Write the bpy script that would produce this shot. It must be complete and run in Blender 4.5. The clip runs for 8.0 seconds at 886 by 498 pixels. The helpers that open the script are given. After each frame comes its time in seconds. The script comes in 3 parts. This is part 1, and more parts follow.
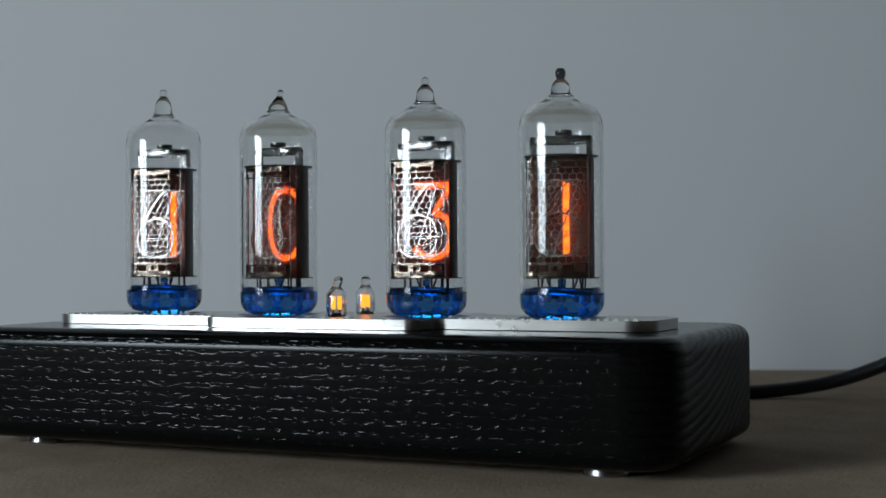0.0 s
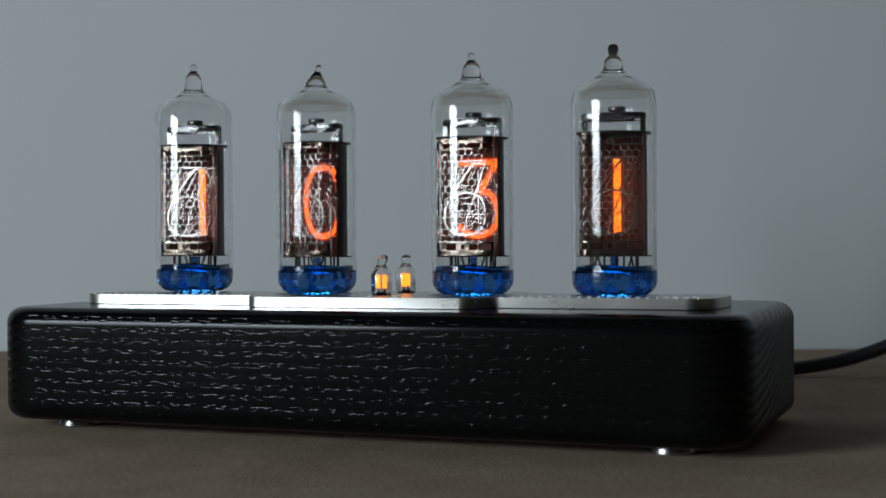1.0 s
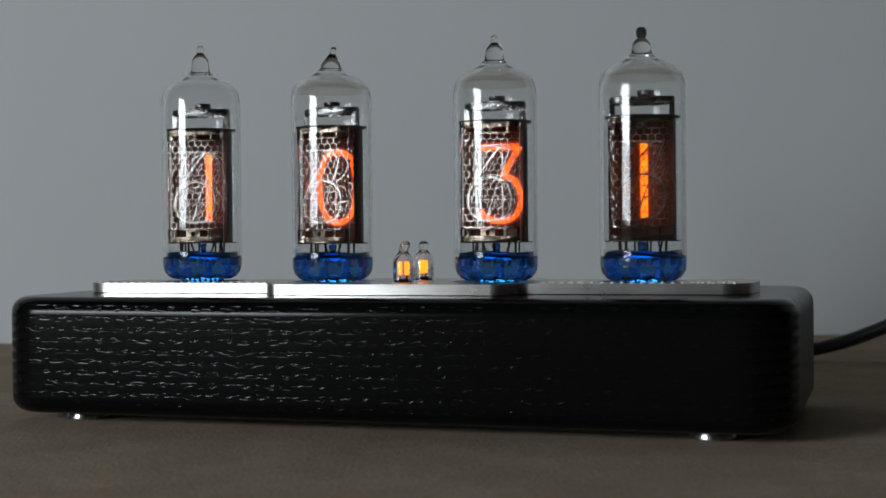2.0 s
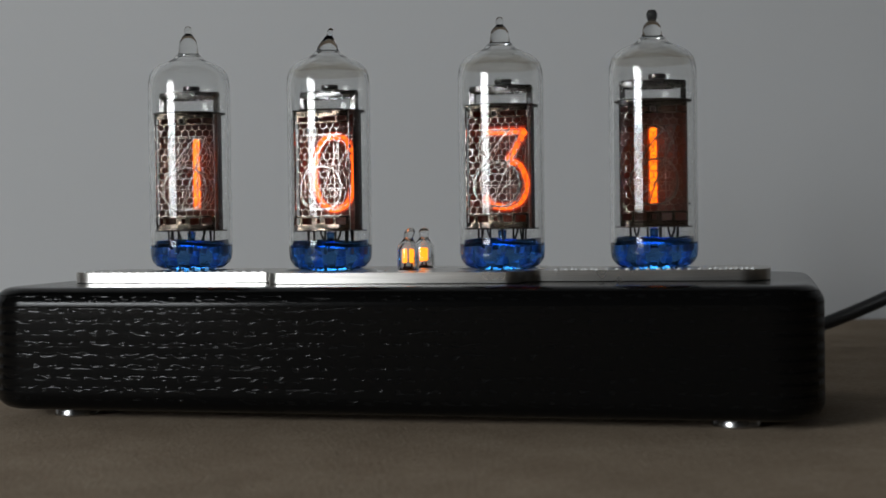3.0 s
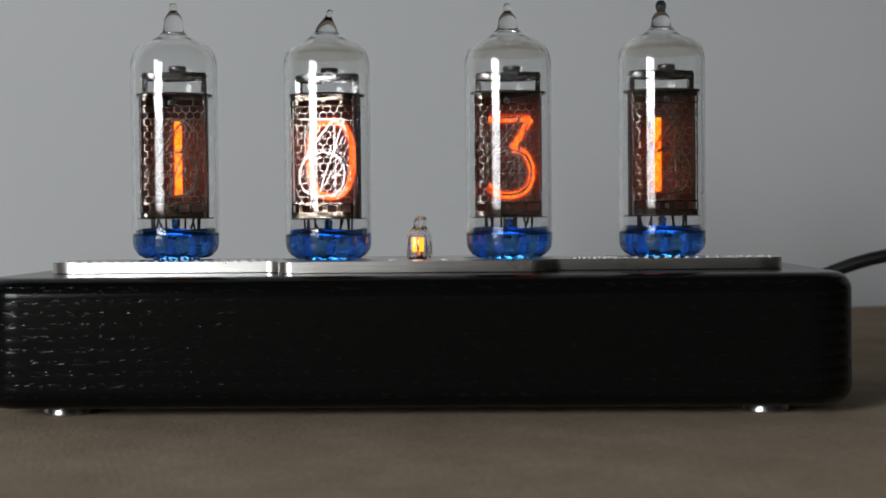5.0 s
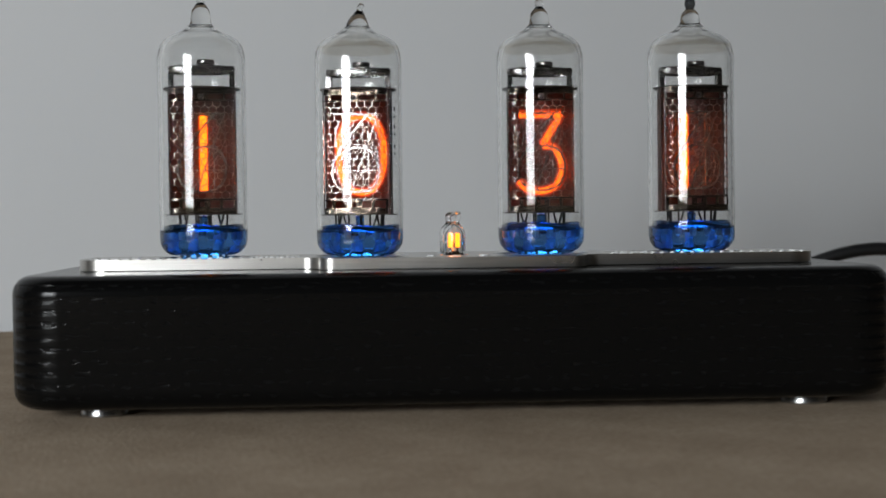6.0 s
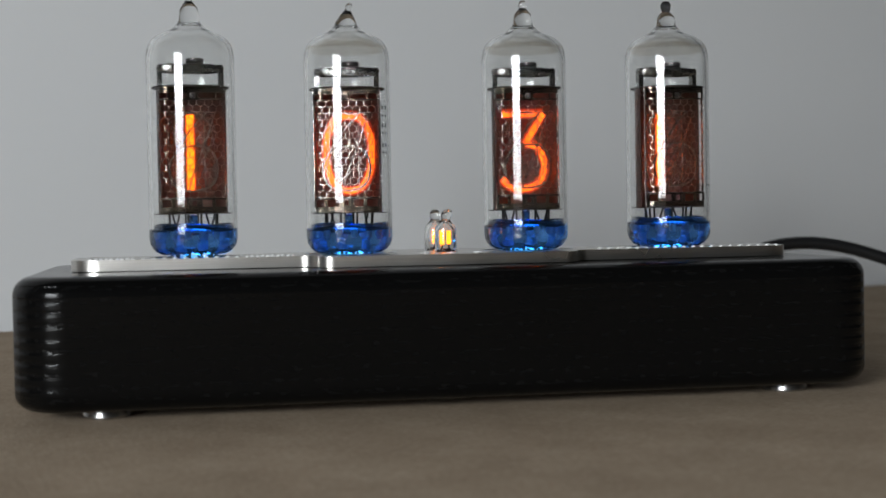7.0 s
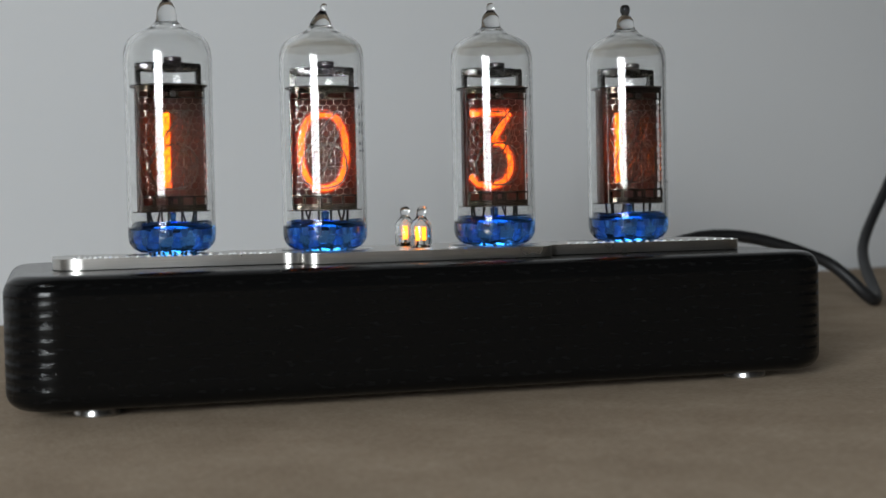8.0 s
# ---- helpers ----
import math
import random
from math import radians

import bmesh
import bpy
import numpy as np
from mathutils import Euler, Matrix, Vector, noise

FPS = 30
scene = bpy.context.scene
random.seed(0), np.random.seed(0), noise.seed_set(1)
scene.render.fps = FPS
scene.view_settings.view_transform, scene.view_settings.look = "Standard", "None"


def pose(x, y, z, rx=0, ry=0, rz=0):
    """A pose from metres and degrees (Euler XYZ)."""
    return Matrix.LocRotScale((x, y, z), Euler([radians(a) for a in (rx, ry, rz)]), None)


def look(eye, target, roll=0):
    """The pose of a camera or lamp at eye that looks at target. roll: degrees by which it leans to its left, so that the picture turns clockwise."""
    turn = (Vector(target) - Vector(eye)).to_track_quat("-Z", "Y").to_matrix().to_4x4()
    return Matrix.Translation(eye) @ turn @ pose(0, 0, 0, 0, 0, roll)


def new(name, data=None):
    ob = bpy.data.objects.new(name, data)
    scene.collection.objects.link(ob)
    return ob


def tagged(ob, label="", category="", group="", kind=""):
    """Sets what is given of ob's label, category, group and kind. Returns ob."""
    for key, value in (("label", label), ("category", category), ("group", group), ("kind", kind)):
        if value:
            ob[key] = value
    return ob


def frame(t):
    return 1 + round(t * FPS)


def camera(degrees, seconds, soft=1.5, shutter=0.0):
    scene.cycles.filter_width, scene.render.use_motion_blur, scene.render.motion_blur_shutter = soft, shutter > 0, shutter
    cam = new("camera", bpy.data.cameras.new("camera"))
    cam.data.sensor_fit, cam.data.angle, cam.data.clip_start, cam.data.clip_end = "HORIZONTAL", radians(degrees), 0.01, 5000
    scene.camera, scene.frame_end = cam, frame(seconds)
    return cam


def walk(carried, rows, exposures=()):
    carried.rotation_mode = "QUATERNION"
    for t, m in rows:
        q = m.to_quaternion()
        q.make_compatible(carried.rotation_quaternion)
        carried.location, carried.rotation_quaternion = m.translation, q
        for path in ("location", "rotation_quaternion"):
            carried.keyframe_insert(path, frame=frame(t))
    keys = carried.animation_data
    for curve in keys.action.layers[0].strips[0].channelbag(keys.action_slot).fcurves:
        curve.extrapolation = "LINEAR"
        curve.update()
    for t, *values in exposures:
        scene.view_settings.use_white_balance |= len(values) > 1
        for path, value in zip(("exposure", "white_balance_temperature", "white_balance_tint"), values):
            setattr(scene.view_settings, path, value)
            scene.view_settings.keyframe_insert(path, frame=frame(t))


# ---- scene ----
cam = camera(34.50, 8.0, soft=1.5)
PATH = [
    (0, (0.15988, -0.29796, 0.04365), (0.01482, 0.02056, 0.04598), -0.37),
    (0.2, (0.15390, -0.29880, 0.04340), (0.01270, 0.02145, 0.04448), -0.39),
    (0.5, (0.14523, -0.30061, 0.04308), (0.00855, 0.02160, 0.04273), -0.43),
    (0.7, (0.13970, -0.30230, 0.04290), (0.00765, 0.02183, 0.04171), -0.42),
    (1, (0.13147, -0.30547, 0.04261), (0.00458, 0.02072, 0.04075), -0.41),
    (1.5, (0.11768, -0.30947, 0.04203), (-0.00135, 0.01965, 0.03878), -0.49),
    (1.7, (0.11220, -0.30940, 0.04180), (-0.00090, 0.02181, 0.03832), -0.53),
    (2.8, (0.08190, -0.30870, 0.04120), (-0.00102, 0.03127, 0.03462), -0.75),
    (3, (0.07635, -0.30863, 0.04115), (-0.00089, 0.03266, 0.03415), -0.79),
    (3.5, (0.06243, -0.30993, 0.04101), (-0.00215, 0.03398, 0.03348), -0.53),
    (4, (0.04811, -0.31083, 0.04042), (-0.00291, 0.03535, 0.03338), -0.43),
    (4.5, (0.03273, -0.31098, 0.03977), (0.00341, 0.03772, 0.03248), -0.47),
    (4.7, (0.02620, -0.31090, 0.03960), (0.00436, 0.03833, 0.03196), -0.50),
    (5.8, (-0.01180, -0.30920, 0.03910), (0.00073, 0.04048, 0.03086), -0.63),
    (6, (-0.01855, -0.30916, 0.03912), (0.00064, 0.04021, 0.03054), -0.66),
    (6.5, (-0.03494, -0.30995, 0.03941), (0.00545, 0.03760, 0.03033), -0.84),
    (7, (-0.05115, -0.31033, 0.03951), (0.00693, 0.03468, 0.02989), -1.01),
    (7.3, (-0.06030, -0.31070, 0.03990), (0.00490, 0.03303, 0.02991), -1.11),
    (7.5, (-0.06616, -0.31108, 0.04025), (0.00601, 0.03123, 0.02969), -1.18),
    (7.8, (-0.07460, -0.31150, 0.04090), (0.01219, 0.02737, 0.02920), -1.19),
    (8, (-0.08016, -0.31171, 0.04134), (0.01454, 0.02500, 0.02879), -1.19),
]
EXPOSURES = [(0, -0.07, 5950, 4), (0.5, -0.15, 5980, 4), (1, -0.14, 6020, 4), (1.5, -0.18, 6130, 5), (3, -0.08, 6650, 11), (3.5, 0.11, 6680, 11), (4, 0.23, 6680, 11), (4.5, 0.23, 6680, 11), (6, 0.50, 6620, 11), (6.5, 0.52, 6620, 11), (8, 0.72, 6570, 10)]
# the lens is focused on the row of tubes
cam.data.dof.use_dof = True
cam.data.dof.focus_distance = 0.33
cam.data.dof.aperture_fstop = 28.0
walk(cam, [(t, look(eye, target, roll)) for t, eye, target, roll in PATH], EXPOSURES)

MM = 0.001
# the room is turned against the clock
ROOM = pose(0, 0, 0, 0, 0, 17.7)
WALL_V, WEST_U, EAST_U, SOUTH_V, FLOOR_Z, CEIL_Z = 0.232, -0.8, 1.9, -2.5, -0.74, 1.75
WIN_V0, WIN_V1, WIN_Z0, WIN_Z1 = -1.04, -0.41, 0.0, 0.44

# ---- light ----
world = bpy.data.worlds.new("overcast_sky")
scene.world = world
world.use_nodes = True
wt = world.node_tree
sky = wt.nodes.new("ShaderNodeTexSky")
sky.sky_type = "NISHITA"
sky.sun_disc = False
sky.sun_elevation = radians(35)
sky.sun_rotation = radians(60)
wt.links.new(sky.outputs[0], wt.nodes["Background"].inputs[0])
wt.nodes["Background"].inputs[1].default_value = 0.08

# daylight through the window: bright sky above, duller housetops low down
WIN_MID = 0.16


def window_lamp(z0, z1, energy):
    lamp = bpy.data.lights.new("window_daylight", "AREA")
    lamp.shape = "RECTANGLE"
    lamp.size, lamp.size_y = WIN_V1 - WIN_V0 - 0.1, z1 - z0
    lamp.energy = energy
    lamp.color = (0.90, 0.96, 1.0)
    ob = new("window_daylight", lamp)
    v = (WIN_V0 + WIN_V1) / 2
    z = (z0 + z1) / 2
    ob.matrix_world = look(ROOM @ Vector((WEST_U - 0.05, v, z)), ROOM @ Vector((WEST_U + 1.0, v, z)))


window_lamp(WIN_MID, WIN_Z1 - 0.05, 9.2)
window_lamp(WIN_Z0 + 0.05, WIN_MID, 1.5)


# ---- materials ----
def base_mat(name, col=(0.5, 0.5, 0.5), rough=0.5, metal=0.0):
    m = bpy.data.materials.new(name)
    m.use_nodes = True
    nt = m.node_tree
    b = nt.nodes["Principled BSDF"]
    b.inputs["Base Color"].default_value = (*col, 1)
    b.inputs["Roughness"].default_value = rough
    b.inputs["Metallic"].default_value = metal
    return m, nt, b


def node(nt, kind, **inputs):
    n = nt.nodes.new(kind)
    for k, v in inputs.items():
        n.inputs[k.replace("_", " ")].default_value = v
    return n


def mapped(nt, scale=(1, 1, 1), source="Object"):
    tc = nt.nodes.new("ShaderNodeTexCoord")
    mp = nt.nodes.new("ShaderNodeMapping")
    mp.inputs["Scale"].default_value = scale
    nt.links.new(tc.outputs[source], mp.inputs[0])
    return mp


def noise_tex(nt, mp, scale, detail=4.0, rough=0.55):
    n = nt.nodes.new("ShaderNodeTexNoise")
    n.inputs["Scale"].default_value = scale
    n.inputs["Detail"].default_value = detail
    n.inputs["Roughness"].default_value = rough
    nt.links.new(mp.outputs[0], n.inputs["Vector"])
    return n


def math_node(nt, op, a, b=None, c=None):
    n = nt.nodes.new("ShaderNodeMath")
    n.operation = op
    for i, v in enumerate((a, b, c)):
        if v is None:
            continue
        if isinstance(v, (int, float)):
            n.inputs[i].default_value = v
        else:
            nt.links.new(v, n.inputs[i])
    return n.outputs[0]


def ramp(nt, source, stops):
    r = nt.nodes.new("ShaderNodeValToRGB")
    els = r.color_ramp.elements
    while len(els) < len(stops):
        els.new(0.5)
    for e, (p, c) in zip(els, stops):
        e.position = p
        e.color = (*c, 1) if len(c) == 3 else c
    nt.links.new(source, r.inputs[0])
    return r.outputs[0]


def bump(nt, b, height, strength, distance):
    n = nt.nodes.new("ShaderNodeBump")
    n.inputs["Strength"].default_value = strength
    n.inputs["Distance"].default_value = distance
    nt.links.new(height, n.inputs["Height"])
    nt.links.new(n.outputs[0], b.inputs["Normal"])
    return n


def make_wood():
    """Black-lacquered open-grained ash, growth rings round an axis far above its front edge."""
    m, nt, b = base_mat("black_lacquered_ash", (0.006, 0.006, 0.006), 0.3)
    mp = mapped(nt)
    warp = noise_tex(nt, mapped(nt, (6, 40, 40)), 1.0, 3)
    sep = nt.nodes.new("ShaderNodeSeparateXYZ")
    nt.links.new(mp.outputs[0], sep.inputs[0])
    dy = math_node(nt, "ADD", sep.outputs[1], 0.034)
    dz = math_node(nt, "SUBTRACT", sep.outputs[2], 0.13)
    d = math_node(nt, "SQRT", math_node(nt, "ADD", math_node(nt, "MULTIPLY", dy, dy), math_node(nt, "MULTIPLY", dz, dz)))
    d = math_node(nt, "MULTIPLY_ADD", warp.outputs[0], 0.0022, d)
    ring = math_node(nt, "FRACT", math_node(nt, "MULTIPLY", d, 430.0))
    early = ramp(nt, ring, [(0.0, (0.0,) * 3), (0.1, (1,) * 3), (0.36, (0.85,) * 3), (0.62, (0.1,) * 3), (1.0, (0.0,) * 3)])
    pores = noise_tex(nt, mapped(nt, (520, 2000, 2000)), 1.0, 0.5, 0.5)
    pore = ramp(nt, pores.outputs[0], [(0.555, (0,) * 3), (0.70, (1,) * 3)])
    mixn = math_node(nt, "MULTIPLY", early, pore)
    geo = nt.nodes.new("ShaderNodeTexCoord")
    sn = nt.nodes.new("ShaderNodeSeparateXYZ")
    nt.links.new(geo.outputs["Normal"], sn.inputs[0])
    top_grain = math_node(nt, "MULTIPLY_ADD", math_node(nt, "MAXIMUM", sn.outputs[2], 0.0), -2.2, -0.15)
    end_grain = math_node(nt, "MULTIPLY_ADD", math_node(nt, "ABSOLUTE", sn.outputs[0]), -4.5, top_grain)
    depth = math_node(nt, "ADD", math_node(nt, "MULTIPLY", mixn, -1.0), math_node(nt, "MULTIPLY", early, end_grain))
    bump(nt, b, depth, 0.9, 0.000045)
    rg = noise_tex(nt, mapped(nt, (30, 300, 300)), 1.0, 3)
    r = nt.nodes.new("ShaderNodeMapRange")
    r.inputs["To Min"].default_value, r.inputs["To Max"].default_value = 0.12, 0.19
    nt.links.new(rg.outputs[0], r.inputs[0])
    ends = math_node(nt, "POWER", math_node(nt, "ABSOLUTE", sn.outputs[0]), 4.0)
    nt.links.new(math_node(nt, "MULTIPLY_ADD", ends, 0.22, r.outputs[0]), b.inputs["Roughness"])
    col = ramp(nt, mixn, [(0.0, (0.003, 0.003, 0.003)), (1.0, (0.006, 0.006, 0.006))])
    nt.links.new(col, b.inputs["Base Color"])
    b.inputs["Specular IOR Level"].default_value = 0.14
    return m


def make_steel():
    m, nt, b = base_mat("brushed_steel", (0.62, 0.60, 0.57), 0.28, 1.0)
    fine = noise_tex(nt, mapped(nt, (60, 5000, 5000)), 1.0, 3)
    big = noise_tex(nt, mapped(nt, (60, 60, 60)), 1.0, 3)
    r = nt.nodes.new("ShaderNodeMapRange")
    r.inputs["To Min"].default_value, r.inputs["To Max"].default_value = 0.20, 0.38
    nt.links.new(big.outputs[0], r.inputs[0])
    nt.links.new(r.outputs[0], b.inputs["Roughness"])
    col = ramp(nt, fine.outputs[0], [(0.3, (0.54, 0.52, 0.49)), (0.7, (0.70, 0.68, 0.65))])
    nt.links.new(col, b.inputs["Base Color"])
    bump(nt, b, fine.outputs[0], 0.12, 0.00005)
    return m


def make_cloth():
    """Woven cloth: warp and weft threads, fuzz and faint blotches."""
    m, nt, b = base_mat("brown_grey_cloth", (0.2, 0.17, 0.14), 0.95)
    blot = noise_tex(nt, mapped(nt, (45, 38, 40)), 1.0, 5, 0.65)
    fuzz = noise_tex(nt, mapped(nt, (900, 900, 900)), 1.0, 4, 0.7)
    warp = noise_tex(nt, mapped(nt, (1300, 420, 420)), 1.0, 2, 0.5)
    weft = noise_tex(nt, mapped(nt, (420, 1300, 420)), 1.0, 2, 0.5)
    thread = math_node(nt, "MULTIPLY", math_node(nt, "ADD", warp.outputs[0], weft.outputs[0]), 0.5)
    mixf = math_node(nt, "MULTIPLY_ADD", fuzz.outputs[0], 0.3, math_node(nt, "MULTIPLY_ADD", blot.outputs[0], 0.35, math_node(nt, "MULTIPLY", thread, 0.35)))
    col = ramp(nt, mixf, [(0.38, (0.280, 0.210, 0.147)), (0.5, (0.375, 0.290, 0.208)), (0.62, (0.470, 0.375, 0.277))])
    nt.links.new(col, b.inputs["Base Color"])
    h = math_node(nt, "MULTIPLY_ADD", thread, 1.0, math_node(nt, "MULTIPLY", fuzz.outputs[0], 0.7))
    bump(nt, b, h, 0.45, 0.0004)
    b.inputs["Specular IOR Level"].default_value = 0.15
    return m


def make_paint(name, col, scale=1.0):
    m, nt, b = base_mat(name, col, 0.75)
    big = noise_tex(nt, mapped(nt, (2.2, 2.2, 2.2)), 1.0, 3)
    fine = noise_tex(nt, mapped(nt, (700, 700, 700)), 1.0, 3)
    lo, hi = tuple(c * 0.96 for c in col), tuple(min(1, c * 1.03) for c in col)
    nt.links.new(ramp(nt, big.outputs[0], [(0.3, lo), (0.7, hi)]), b.inputs["Base Color"])
    bump(nt, b, fine.outputs[0], 0.08, 0.0004)
    return m


def make_thin_glass(name, tint=(0.975, 0.975, 0.97)):
    """Thin-walled clear glass: straight through, with Fresnel gloss."""
    m = bpy.data.materials.new(name)
    m.use_nodes = True
    nt = m.node_tree
    nt.nodes.remove(nt.nodes["Principled BSDF"])
    out = nt.nodes["Material Output"]
    tr = nt.nodes.new("ShaderNodeBsdfTransparent")
    tr.inputs[0].default_value = (*tint, 1)
    gl = nt.nodes.new("ShaderNodeBsdfAnisotropic")
    gl.inputs["Color"].default_value = (1, 1, 1, 1)
    gl.inputs["Roughness"].default_value = 0.02
    lw = nt.nodes.new("ShaderNodeLayerWeight")
    lw.inputs["Blend"].default_value = 0.5
    p5 = math_node(nt, "POWER", lw.outputs["Facing"], 3.6)
    gloss = math_node(nt, "MULTIPLY_ADD", p5, 0.85, 0.06)
    mx = nt.nodes.new("ShaderNodeMixShader")
    nt.links.new(gloss, mx.inputs[0])
    nt.links.new(tr.outputs[0], mx.inputs[1])
    nt.links.new(gl.outputs[0], mx.inputs[2])
    nt.links.new(mx.outputs[0], out.inputs[0])
    return m


def make_glass(name, col, rough=0.0, ior=1.48, ripple=0.0):
    m, nt, b = base_mat(name, col, rough)
    if ripple:
        wave = noise_tex(nt, mapped(nt, (420, 420, 420)), 1.0, 2)
        bump(nt, b, wave.outputs[0], 1.0, ripple)
    b.inputs["Transmission Weight"].default_value = 1.0
    b.inputs["IOR"].default_value = ior
    return m


def make_metal(name, col, rough, wear=0.1, metal=1.0, dent=0.0):
    m, nt, b = base_mat(name, col, rough, metal)
    n = noise_tex(nt, mapped(nt, (300, 300, 300)), 1.0, 4)
    r = nt.nodes.new("ShaderNodeMapRange")
    r.inputs["To Min"].default_value, r.inputs["To Max"].default_value = max(0.05, rough - wear), rough + wear
    nt.links.new(n.outputs[0], r.inputs[0])
    nt.links.new(r.outputs[0], b.inputs["Roughness"])
    nt.links.new(ramp(nt, n.outputs[0], [(0.3, tuple(c * 0.8 for c in col)), (0.7, tuple(min(1, c * 1.15) for c in col))]), b.inputs["Base Color"])
    if dent:
        wave = noise_tex(nt, mapped(nt, (260, 260, 420)), 1.0, 2)
        bump(nt, b, wave.outputs[0], 1.0, dent)
    return m


def make_glow(name, col, strength, col2=None):
    m = bpy.data.materials.new(name)
    m.use_nodes = True
    nt = m.node_tree
    nt.nodes.remove(nt.nodes["Principled BSDF"])
    e = nt.nodes.new("ShaderNodeEmission")
    e.inputs[0].default_value = (*col, 1)
    e.inputs[1].default_value = strength
    if col2:
        n = noise_tex(nt, mapped(nt, (350, 350, 350)), 1.0, 3)
        nt.links.new(ramp(nt, n.outputs[0], [(0.35, col), (0.65, col2)]), e.inputs[0])
    nt.links.new(e.outputs[0], nt.nodes["Material Output"].inputs[0])
    return m


WOOD = make_wood()
STEEL = make_steel()
CLOTH = make_cloth()
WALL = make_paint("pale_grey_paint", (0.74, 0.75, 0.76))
# unseen walls, ceiling and floor: shade put into the colour, for dark reflections in the lacquer
DIM_ROOM_PAINT = make_paint("dim_room_paint", (0.07, 0.065, 0.057))
FLOOR = make_paint("floor_wood", (0.13, 0.09, 0.06))
FRAME = make_paint("window_white", (0.8, 0.8, 0.8))
FILM = make_thin_glass("getter_film", (0.94, 0.91, 0.86))
CLEAR = make_glass("solid_clear_glass", (0.97, 0.975, 0.97))
SMOKY = make_glass("smoked_glass_tip", (0.06, 0.06, 0.065), 0.02)
# clear glass in itself; the blue of the LED light is put into its tint
BLUE = make_glass("led_blue_tinted_glass", (0.055, 0.175, 0.42), 0.05, 1.5, 0.00012)
BAND = make_metal("bracket_band_steel", (0.24, 0.235, 0.23), 0.26, 0.08, 1.0, 0.0003)
# the grille's nickel with the dim brown room it mirrors put into the colour
GRILLE_BAND = make_metal("grille_nickel_darkened", (0.16, 0.125, 0.10), 0.24, 0.06, 1.0, 0.00045)
FRIT = make_metal("pale_glass_frit", (0.75, 0.78, 0.82), 0.4, 0.1, 0.0)
STUD = make_metal("white_stud", (0.86, 0.86, 0.85), 0.35, 0.1, 0.0)
ROSE = make_glass("dark_glass_foot", (0.30, 0.10, 0.07), 0.05)
GRILLE = make_metal("grille_nickel", (0.44, 0.40, 0.365), 0.24, 0.06, 1.0, 0.00022)
WIRE = make_metal("cathode_wire", (0.50, 0.47, 0.44), 0.26, 0.05)
# dark oxidised sheet, its colour reddened to carry the numerals' orange glow
SHIELD = make_metal("glow_reddened_oxidised_shield", (0.10, 0.045, 0.034), 0.5, 0.12, 0.15)
MICA = make_metal("mica_disc", (0.09, 0.08, 0.075), 0.75, 0.1, 0.0)
MICA.node_tree.nodes["Principled BSDF"].inputs["Specular IOR Level"].default_value = 0.1
DARK = make_metal("dark_metal", (0.16, 0.15, 0.15), 0.35, 0.1)
PIN = make_metal("pin_wire", (0.06, 0.055, 0.05), 0.45, 0.1, 0.5)
CHROME = make_metal("chrome", (0.82, 0.82, 0.82), 0.14, 0.05)
FOOT = make_metal("foot_steel", (0.42, 0.42, 0.42), 0.22, 0.08)
RUBBER = make_metal("cable_rubber", (0.012, 0.012, 0.013), 0.5, 0.1, 0.0)
HOLE = make_metal("blackened_bore", (0.01, 0.01, 0.012), 0.6, 0.1, 0.0)
INK = make_metal("marking_ink", (0.03, 0.03, 0.03), 0.7, 0.1, 0.0)
ORANGE = make_glow("neon_orange_cathode", (1.0, 0.085, 0.006), 2.3, (1.0, 0.14, 0.01))
AMBER = make_glow("neon_amber_cathode", (1.0, 0.20, 0.008), 2.7, (1.0, 0.13, 0.006))
NEON = make_glow("neon_lamp_electrode", (1.0, 0.24, 0.012), 2.8)
SHEATH = bpy.data.materials.new("neon_glow_sheath")
SHEATH.use_nodes = True
_nt = SHEATH.node_tree
_nt.nodes.remove(_nt.nodes["Principled BSDF"])
_gas, _glow, _add = _nt.nodes.new("ShaderNodeBsdfTransparent"), _nt.nodes.new("ShaderNodeEmission"), _nt.nodes.new("ShaderNodeAddShader")
_glow.inputs[0].default_value = (1.0, 0.07, 0.01, 1)
_glow.inputs[1].default_value = 0.17
_nt.links.new(_gas.outputs[0], _add.inputs[0])
_nt.links.new(_glow.outputs[0], _add.inputs[1])
_nt.links.new(_add.outputs[0], _nt.nodes["Material Output"].inputs[0])
LED = make_glow("blue_led", (0.03, 0.34, 1.0), 8.0)


# ---- mesh helpers ----
def mesh_of(name, bm, material, smooth=True):
    bmesh.ops.recalc_face_normals(bm, faces=bm.faces)
    me = bpy.data.meshes.new(name)
    bm.to_mesh(me)
    bm.free()
    me.materials.append(material)
    if smooth:
        me.polygons.foreach_set("use_smooth", [True] * len(me.polygons))
        me.set_sharp_from_angle(angle=radians(38))
    return me


def part(name, bm, material, parent, label="", smooth=True):
    ob = new(name, mesh_of(name, bm, material, smooth))
    ob.parent = parent
    if label:
        tagged(ob, label)
    return ob


def thing(name, label, category, group="", m=None):
    ob = new(name)
    ob.empty_display_size = 0.01
    tagged(ob, label, category, group)
    if m is not None:
        ob.matrix_basis = m
    return ob


